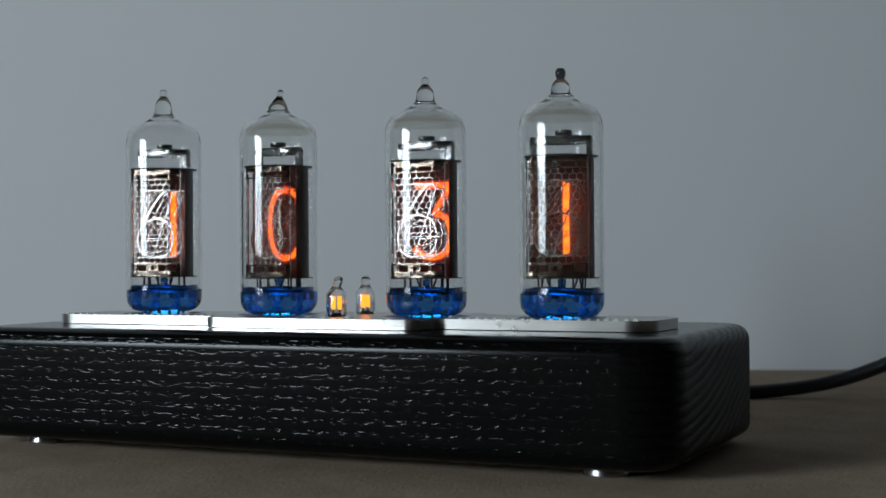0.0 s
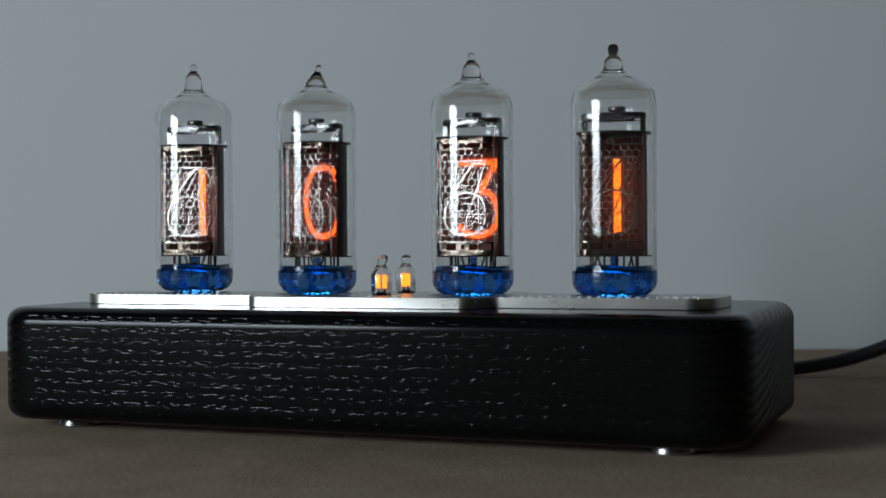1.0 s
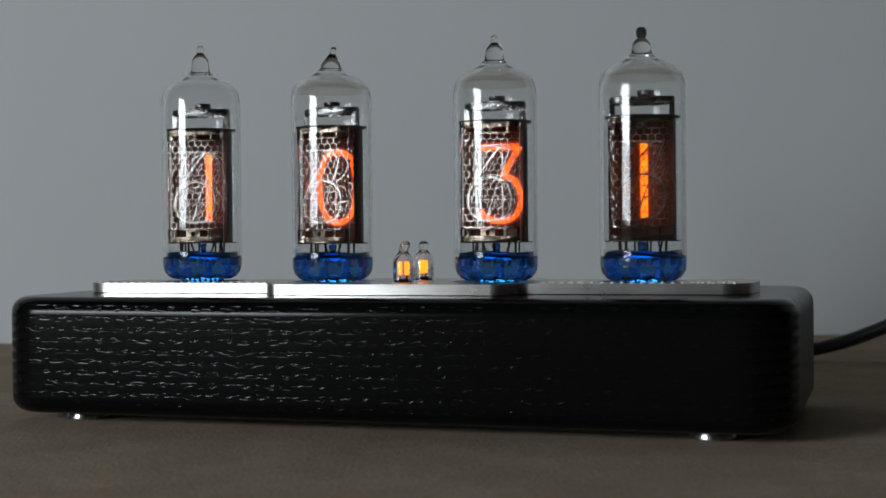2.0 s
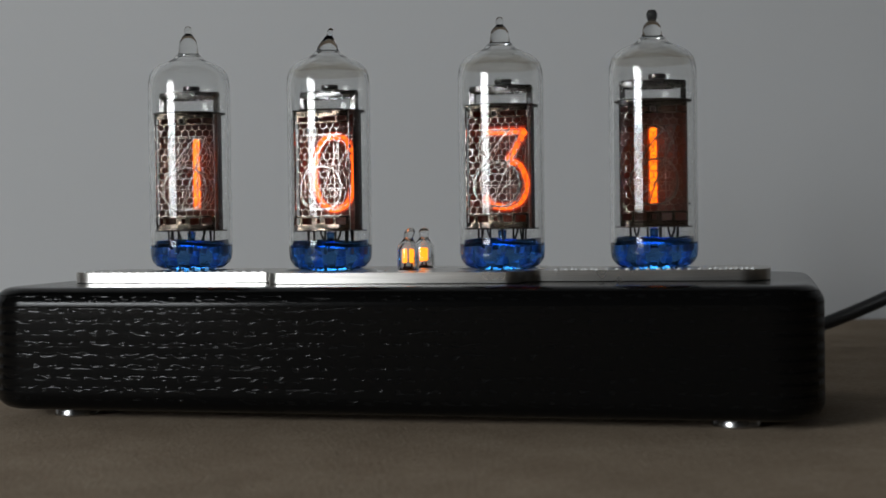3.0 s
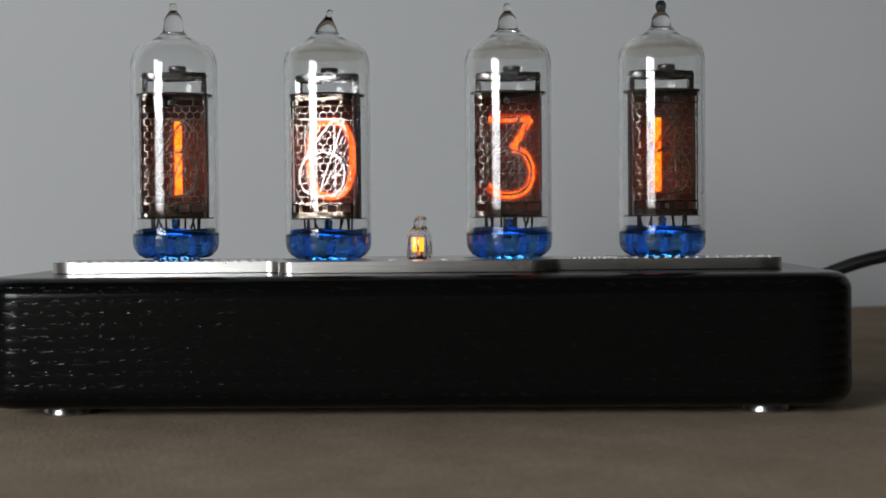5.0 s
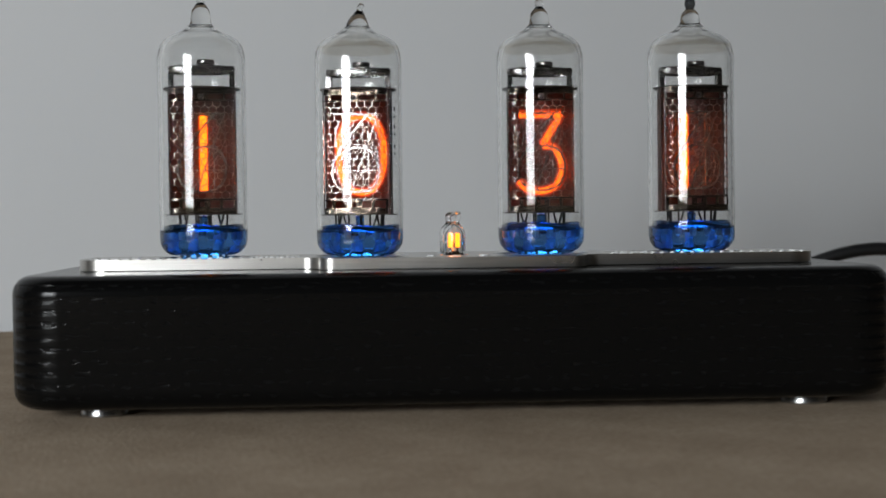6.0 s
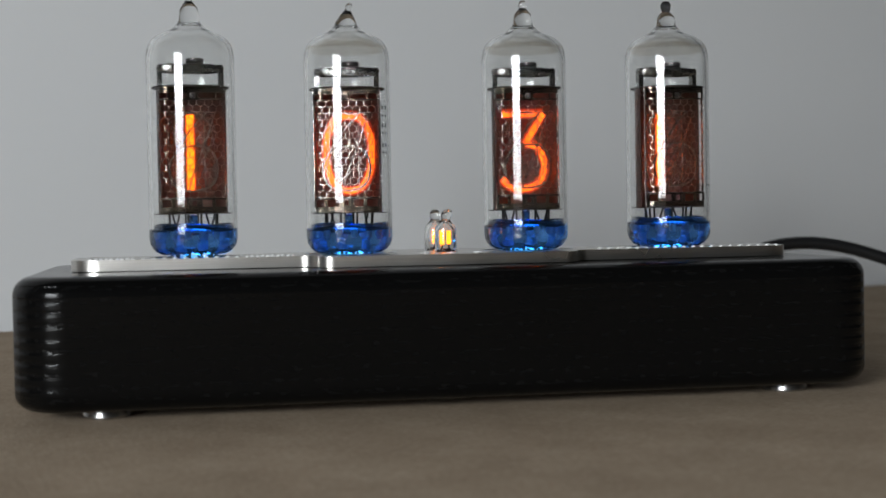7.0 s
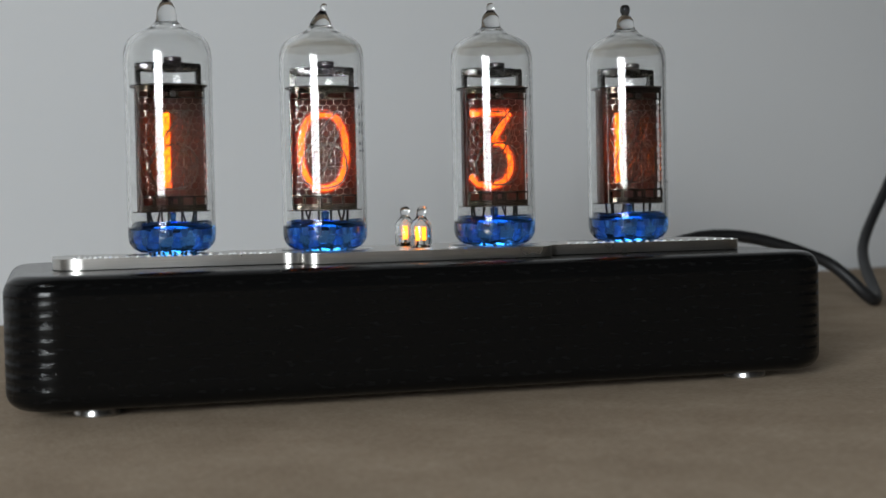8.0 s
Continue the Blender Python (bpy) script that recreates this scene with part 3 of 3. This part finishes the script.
def indicator_tube(x, turn, lit, tip, label, rise=0.0, lift=0.0):
    tube = thing("nixie_tube", label, "nixie tube", "tubes on the clock", pose(x, 0, (31.0 if tip == "bulb" and lit == "1" else 30.6) * MM, 0, 0, turn))

    def sp(name, build, material, lab="", key=None):
        k = key or name
        if k not in shared:
            shared[k] = mesh_of(name, build(), material)
        ob = new(name, shared[k])
        ob.parent = tube
        if lab:
            tagged(ob, lab)
        return ob

    def env():
        bm = bmesh.new()
        wall = [(9.35 * MM, 5.0 * MM)] + [(r * MM, z * MM) for r, z in ENVELOPE]
        inner = [((r - 0.75) * MM, (z - (0.45 if z > 42 else 0)) * MM) for r, z in ENVELOPE]
        lathe(bm, wall + inner[::-1] + [(8.6 * MM, 5.0 * MM), wall[0]], 72)
        bmesh.ops.remove_doubles(bm, verts=bm.verts, dist=1e-6)
        return bm

    sp("glass_envelope", env, CLEAR, "clear thin-walled glass bulb")

    def base():
        """The thick pressed base: rounded below, with a wavy rim and a raised fillet round every pin above."""
        bm = bmesh.new()
        under = [(0, 0.55), (3.4, 0.5), (4.6, 0.2), (5.4, 0.1), (6.8, 0.2), (8.0, 0.6), (8.7, 1.35), (9.15, 2.2), (9.33, 3.2), (9.35, 4.2), (9.34, 4.96)]
        upper = [(8.62, 5.2), (8.5, 6.3), (8.2, 6.35), (7.6, 5.5), (6.9, 5.0), (6.4, 4.9), (5.9, 4.9), (5.5, 4.9), (5.1, 4.9), (4.7, 4.9), (4.2, 4.85), (3.4, 4.6), (2.2, 4.3), (1.0, 4.2), (0, 4.2)]
        lathe(bm, [(r * MM, z * MM) for r, z in under + upper], 96)
        for v in bm.verts:
            x, y, z = v.co.x / MM, v.co.y / MM, v.co.z / MM
            rr, a = math.hypot(x, y), math.atan2(y, x)
            if z > 4.1 and rr < 8.55:
                v.co.z += MM * 0.22 * math.sin(3 * a + 0.8) * min(1, rr / 4)
                lift = 0.0
                for i in range(PIN_COUNT):
                    b = radians(15 + 360 * i / PIN_COUNT) - math.pi / 2
                    lift += math.exp(-((x - 5.1 * math.cos(b)) ** 2 + (y - 5.1 * math.sin(b)) ** 2) / 0.42)
                v.co.z += MM * 1.1 * min(1.0, lift)
            elif z < 0.6 and 3 < rr < 6.8:
                v.co.z += MM * 0.22 * math.cos(12 * (a + math.pi / 2) + math.pi / 2)
        return bm
    sp("glass_base", base, BLUE, "thick clear glass base with the LED's blue light as its tint")
    sp("grille", grille_mesh, GRILLE, "honeycomb metal grille")
    sp("grille_band", lambda: grille_band_mesh(True), GRILLE_BAND, "slotted upper band of the grille", "upper_band")
    sp("grille_band", lambda: grille_band_mesh(False), GRILLE_BAND, "slotted lower band of the grille", "lower_band")
    sp("shield", shield_mesh, SHIELD, "dark metal back shield")
    sp("lower_disc", lambda: disc_bm(8.2 * MM, 8.6 * MM, 0.22 * MM), MICA)
    sp("upper_disc", lambda: disc_bm(8.2 * MM, 35.4 * MM, 0.22 * MM), MICA)

    def bracket():
        """Two flat posts and the bent steel band that joins them at the top."""
        bm = bmesh.new()
        for k in (-1, 1):
            box(bm, k * 6.45 * MM - 0.00055, k * 6.45 * MM + 0.00055, -0.0009, 0.0009, 35.4 * MM, 38.9 * MM)
        loop = []
        for i in range(40):
            a = 2 * math.pi * i / 40
            cx, cy = math.cos(a), math.sin(a)
            loop.append((6.9 * MM * math.copysign(abs(cx) ** 0.55, cx), 2.6 * MM * math.copysign(abs(cy) ** 0.8, cy), (38.2 + 0.25 * cx * cx) * MM))
        rows = []
        for k, z in ((1.0, 0.0), (1.05, 0.7), (1.0, 1.45), (0.97, 1.45), (1.01, 0.7), (0.97, 0.0)):
            rows.append([bm.verts.new((x * k, y * k, h + z * MM)) for x, y, h in loop])
        for p, q in zip(rows, rows[1:] + rows[:1]):
            for i in range(40):
                j = (i + 1) % 40
                bm.faces.new((p[i], p[j], q[j], q[i]))
        return bm
    sp("bracket", bracket, BAND, "bent steel band on two posts").location.z = lift * MM

    def getter_strap():
        bm = bmesh.new()
        pts = smooth_line([(-6.6 * MM, -0.0006, 39.5 * MM), (-4.5 * MM, -0.0008, 39.95 * MM), (-1 * MM, -0.001, 39.9 * MM), (2.5 * MM, -0.001, 39.95 * MM), (5.0 * MM, -0.0006, 39.8 * MM), (6.7 * MM, -0.0004, 39.3 * MM)], 5)
        sweep(bm, pts, 0.17 * MM, 6, 4.0)
        return bm
    sp("getter_strap", getter_strap, DARK).location.z = lift * MM

    def getter():
        bm = bmesh.new()
        lathe(bm, [(0, 40.15 * MM), (1.75 * MM, 40.15 * MM), (1.9 * MM, 40.3 * MM), (1.9 * MM, 41.0 * MM), (1.75 * MM, 41.15 * MM), (1.5 * MM, 41.1 * MM), (1.3 * MM, 40.8 * MM), (0, 40.7 * MM)], 24, (0.9 * MM, -1.0 * MM, 0))
        return bm
    sp("getter", getter, DARK, "dull metal getter cup").location.z = lift * MM

    def lug():
        bm = bmesh.new()
        lathe(bm, [(0, 0), (0.62 * MM, 0), (0.55 * MM, 0.35 * MM), (0.25 * MM, 0.5 * MM), (0, 0.5 * MM)], 14)
        bmesh.ops.rotate(bm, verts=bm.verts, cent=(0, 0, 0), matrix=Matrix.Rotation(radians(90), 3, "X"))
        bmesh.ops.translate(bm, verts=bm.verts, vec=(0, -5.6 * MM, 33.45 * MM))
        return bm
    sp("lug", lug, DARK, "small rivet in the upper band of the grille")

    def pin():
        bm = bmesh.new()
        sweep(bm, [(0, -5.2 * MM, 8.5 * MM), (0, -5.15 * MM, 6.9 * MM), (0, -5.1 * MM, 6.2 * MM), (0, -5.1 * MM, 5.75 * MM)], 0.24 * MM, 6)
        return bm

    def splayed_pin():
        bm = bmesh.new()
        sweep(bm, [(0.8 * MM, -5.2 * MM, 8.5 * MM), (0.65 * MM, -5.2 * MM, 7.8 * MM), (0.1 * MM, -5.15 * MM, 6.5 * MM), (0, -5.1 * MM, 5.75 * MM)], 0.24 * MM, 6)
        return bm

    def pin_foot():
        bm = bmesh.new()
        sweep(bm, [(0, -4.9 * MM, 0.5 * MM), (0, -4.8 * MM, -0.8 * MM), (0, -4.8 * MM, -1.9 * MM)], 0.3 * MM, 6)
        return bm

    def collar():
        bm = bmesh.new()
        lathe(bm, [(0, 3.3 * MM), (0.5 * MM, 3.5 * MM), (0.62 * MM, 4.2 * MM), (0.6 * MM, 5.0 * MM), (0.4 * MM, 5.8 * MM), (0, 5.9 * MM)], 10, (0, -5.1 * MM, 0))
        return bm
    for i in range(PIN_COUNT):
        p = sp("pin", *((splayed_pin, PIN, "", "splayed_pin") if i % 3 == 1 else (pin, PIN)))
        p.matrix_basis = pose(0, 0, 0, 0, 0, 15 + 360 * i / PIN_COUNT)
        for nm, make, mat in (("pin_seal", collar, FRIT), ("pin_foot", pin_foot, PIN)):
            p = sp(nm, make, mat)
            p.matrix_basis = pose(0, 0, 0, 0, 0, 15 + 360 * i / PIN_COUNT)

    def pump_stem():
        bm = bmesh.new()
        lathe(bm, [(0, 4.0 * MM), (1.5 * MM, 4.1 * MM), (1.2 * MM, 5.0 * MM), (0.85 * MM, 6.6 * MM), (1.0 * MM, 8.2 * MM), (0, 8.4 * MM)], 20)
        return bm
    sp("pump_stem", pump_stem, BLUE, "short clear glass post with the LED's blue light as its tint")
    for d in DEPTH:
        if d == lit:
            sp("lit_cathode", lambda: digit_mesh(d, 0.8 if d == "1" else 0.66, 0.45), AMBER if d == "1" else ORANGE, "glowing orange numeral " + d, "lit" + d)
            sp("glow_sheath", lambda: digit_mesh(d, 1.15, 0.6), SHEATH, "faint neon glow round the numeral", "sheath" + d)
        else:
            sp("cathode", lambda: digit_mesh(d, {"6": 0.2, "7": 0.14, "4": 0.11}.get(d, 0.07), -1), WIRE, "", "wire" + d)
    # the drawn-off tip of solid glass
    bm = bmesh.new()
    if tip == "drop":
        lathe(bm, [(0, 48.0 * MM), (2.6 * MM, 48.6 * MM), (2.3 * MM, 50.0 * MM), (1.5 * MM, 51.4 * MM), (0.75 * MM, 52.4 * MM), (0.6 * MM, 53.0 * MM), (0.75 * MM, 53.5 * MM), (0.5 * MM, 54.0 * MM), (0, 54.2 * MM)], 28)
        for v in bm.verts:
            v.co.x += max(0, v.co.z - 0.0505) * 0.25
    else:
        lathe(bm, [(0, 48.0 * MM), (2.6 * MM, 48.6 * MM), (2.2 * MM, 49.6 * MM), (2.05 * MM, 50.6 * MM), (1.9 * MM, 51.5 * MM), (1.2 * MM, 52.4 * MM), (0.7 * MM, 52.7 * MM)] + ([(0, 52.8 * MM)] if tip == "black" else [(0.85 * MM, 53.2 * MM), (0.9 * MM, 53.8 * MM), (0.55 * MM, 54.4 * MM), (0, 54.6 * MM)]), 28)
    for v in bm.verts:
        v.co.z += rise * MM * max(0.0, min(1.0, (v.co.z / MM - 48.6) / 4))
    part("exhaust_tip", bm, CLEAR, tube, "drawn clear glass tip")
    if tip == "black":
        bm = bmesh.new()
        lathe(bm, [(0, 52.4 * MM), (0.9 * MM, 52.7 * MM), (1.15 * MM, 53.4 * MM), (1.2 * MM, 54.2 * MM), (0.8 * MM, 54.9 * MM), (0, 55.1 * MM)], 24)
        part("tip_bead", bm, SMOKY, tube, "black glass bead")
    else:
        bm = bmesh.new()
        z = 51.9 if tip == "drop" else 52.45 + rise
        r = 1.15 if tip == "drop" else 1.0
        lathe(bm, [(r * 0.8 * MM, (z - 0.35) * MM), (r * MM, z * MM), (r * 0.8 * MM, (z + 0.35) * MM), (r * 0.6 * MM, z * MM), (r * 0.8 * MM, (z - 0.35) * MM)], 20, ((0.35 if tip == "drop" else 0) * MM, 0, 0))
        part("tip_collar", bm, SMOKY, tube, "blackened glass ring")
    if x > -0.03:
        bm = bmesh.new()
        lathe(bm, [(8.25 * MM, 43.9 * MM), (7.6 * MM, 44.6 * MM), (6.9 * MM, 45.2 * MM), (5.8 * MM, 45.8 * MM), (4.6 * MM, 46.3 * MM), (3.4 * MM, 46.9 * MM)], 48)
        part("getter_film", bm, FILM, tube, "brownish deposit inside the glass shoulder")
    if tip == "black":
        bm = bmesh.new()
        a = radians(52)
        lathe(bm, [(0, -0.3 * MM), (0.26 * MM, -0.1 * MM), (0.26 * MM, 0.1 * MM), (0, 0.3 * MM)], 10, (9.3 * MM * math.sin(a), -9.3 * MM * math.cos(a), 13.4 * MM))
        part("speck", bm, INK, tube, "dark speck on the glass wall")
    if lit == "3":
        rng = random.Random(4)
        for k in range(16):
            a, h = radians(rng.uniform(-60, 60)), rng.uniform(0, 1)
            r, z = 8.3 - 3.6 * h, 45.3 + 2.1 * h
            bm = bmesh.new()
            lathe(bm, [(0, -0.06 * MM), (rng.uniform(0.12, 0.3) * MM, 0), (0, 0.07 * MM)], 8, (r * MM * math.sin(a), -r * MM * math.cos(a), z * MM))
            part("speck", bm, INK, tube, "dark speck on the glass shoulder")
    if lit == "0":
        for k, (z, w) in enumerate(((31.0, 0.9), (29.3, 0.5), (27.2, 0.9), (25.6, 0.6), (23.0, 0.8), (21.4, 0.5))):
            bm = bmesh.new()
            for j in range(2):
                a = radians(58 + 7 * j)
                c = Vector((9.37 * MM * math.sin(a), -9.37 * MM * math.cos(a), z * MM))
                s = Vector((math.cos(a), math.sin(a), 0)) * 0.00025
                u = Vector((0, 0, w * MM / 2))
                o = Vector((math.sin(a), -math.cos(a), 0)) * 0.00004
                vs = [bm.verts.new(c + sa * s + sb * u + so * o) for so in (0, 1) for sa, sb in ((-1, -1), (1, -1), (1, 1), (-1, 1))]
                for f in ((0, 3, 2, 1), (4, 5, 6, 7), (0, 1, 5, 4), (1, 2, 6, 5), (2, 3, 7, 6), (3, 0, 4, 7)):
                    bm.faces.new([vs[i] for i in f])
            part("marking_bar", bm, INK, tube, "small dark printed mark", smooth=False)
    return tube


indicator_tube(TUBE_X[0], 4, "1", "bulb", "clear glass nixie tube showing a glowing orange 1", 1.1, 0.5)
indicator_tube(TUBE_X[1], -11, "0", "drop", "clear glass nixie tube showing a glowing orange 0", 0.0, 0.1)
indicator_tube(TUBE_X[2], -4, "3", "bulb", "clear glass nixie tube showing a glowing orange 3", 0.4)
indicator_tube(TUBE_X[3], 5, "1", "black", "glass nixie tube with black tip showing orange 1")

# ---- the two small neon lamps of the colon ----
for (x, y), turn in zip(NEON_XY, (10, 70)):
    lampy = thing("neon_lamp", "small clear glass neon lamp glowing orange on the plate", "neon lamp", "colon lamps", pose(x, y, PLATE_Z1 - 0.0002, 0, 0, turn) @ Matrix.Diagonal((1.16, 1.16, 1.1, 1)))
    bm = bmesh.new()
    lathe(bm, [(1.5 * MM, -0.8 * MM), (1.95 * MM, -0.2 * MM), (2.05 * MM, 0.6 * MM), (2.05 * MM, 4.5 * MM), (1.95 * MM, 4.95 * MM), (1.6 * MM, 5.5 * MM), (1.2 * MM, 6.0 * MM), (0.92 * MM, 6.4 * MM), (0.85 * MM, 6.75 * MM), (0.98 * MM, 7.2 * MM), (1.02 * MM, 7.7 * MM), (0.85 * MM, 8.25 * MM), (0.45 * MM, 8.55 * MM), (0, 8.62 * MM)], 32)
    inner = [(0, 6.0 * MM), (0.35 * MM, 5.8 * MM), (0.9 * MM, 5.3 * MM), (1.4 * MM, 4.7 * MM), (1.55 * MM, 4.2 * MM), (1.55 * MM, 0.9 * MM), (1.3 * MM, 0.45 * MM), (1.3 * MM, -0.6 * MM), (1.5 * MM, -0.8 * MM)]
    lathe(bm, inner, 32)
    for v in bm.verts:
        # the drawn tip leans to one side
        v.co.x += max(0.0, v.co.z - 6.2 * MM) * (0.22 if y < 0 else 0.08)
    bmesh.ops.remove_doubles(bm, verts=bm.verts, dist=1e-6)
    part("glass_bulb", bm, CLEAR, lampy, "clear glass bulb with a drawn rounded tip")
    bm = bmesh.new()
    lathe(bm, [(0, -1.0 * MM), (1.15 * MM, -0.9 * MM), (1.22 * MM, 0.2 * MM), (0.9 * MM, 0.8 * MM), (0, 0.9 * MM)], 24)
    part("glass_foot", bm, ROSE, lampy, "dark pinched glass foot")
    for s in (-1, 1):
        bm = bmesh.new()
        sweep(bm, [(s * 0.65 * MM, 0, 0.7 * MM), (s * 0.65 * MM, 0, 1.7 * MM)], 0.2 * MM, 6)
        part("lead", bm, DARK, lampy)
        bm = bmesh.new()
        sweep(bm, [(s * 0.65 * MM, 0, 1.6 * MM), (s * 0.65 * MM, 0, 4.5 * MM)], 0.46 * MM, 8)
        part("electrode", bm, NEON, lampy, "glowing orange electrode rod")

# ---- the cable ----
CABLE = [(-35, 41, 4.6), (27.3, 106.9, 2.7), (83.8, 150.6, 4.2), (140.5, 142.5, 25.9), (183.3, 136.8, 17.4), (204, 133.6, 2.1), (232.6, 186.4, 19), (265.3, 214.6, 49.2), (303.3, 239.1, 99.4)]
cable = thing("power_cable", "black rubber power cable leaving the back of the clock", "cable")
bm = bmesh.new()
sweep(bm, smooth_line([(x * MM, y * MM, z * MM) for x, y, z in CABLE], 10), 2.1 * MM, 14)
part("sheath", bm, RUBBER, cable)
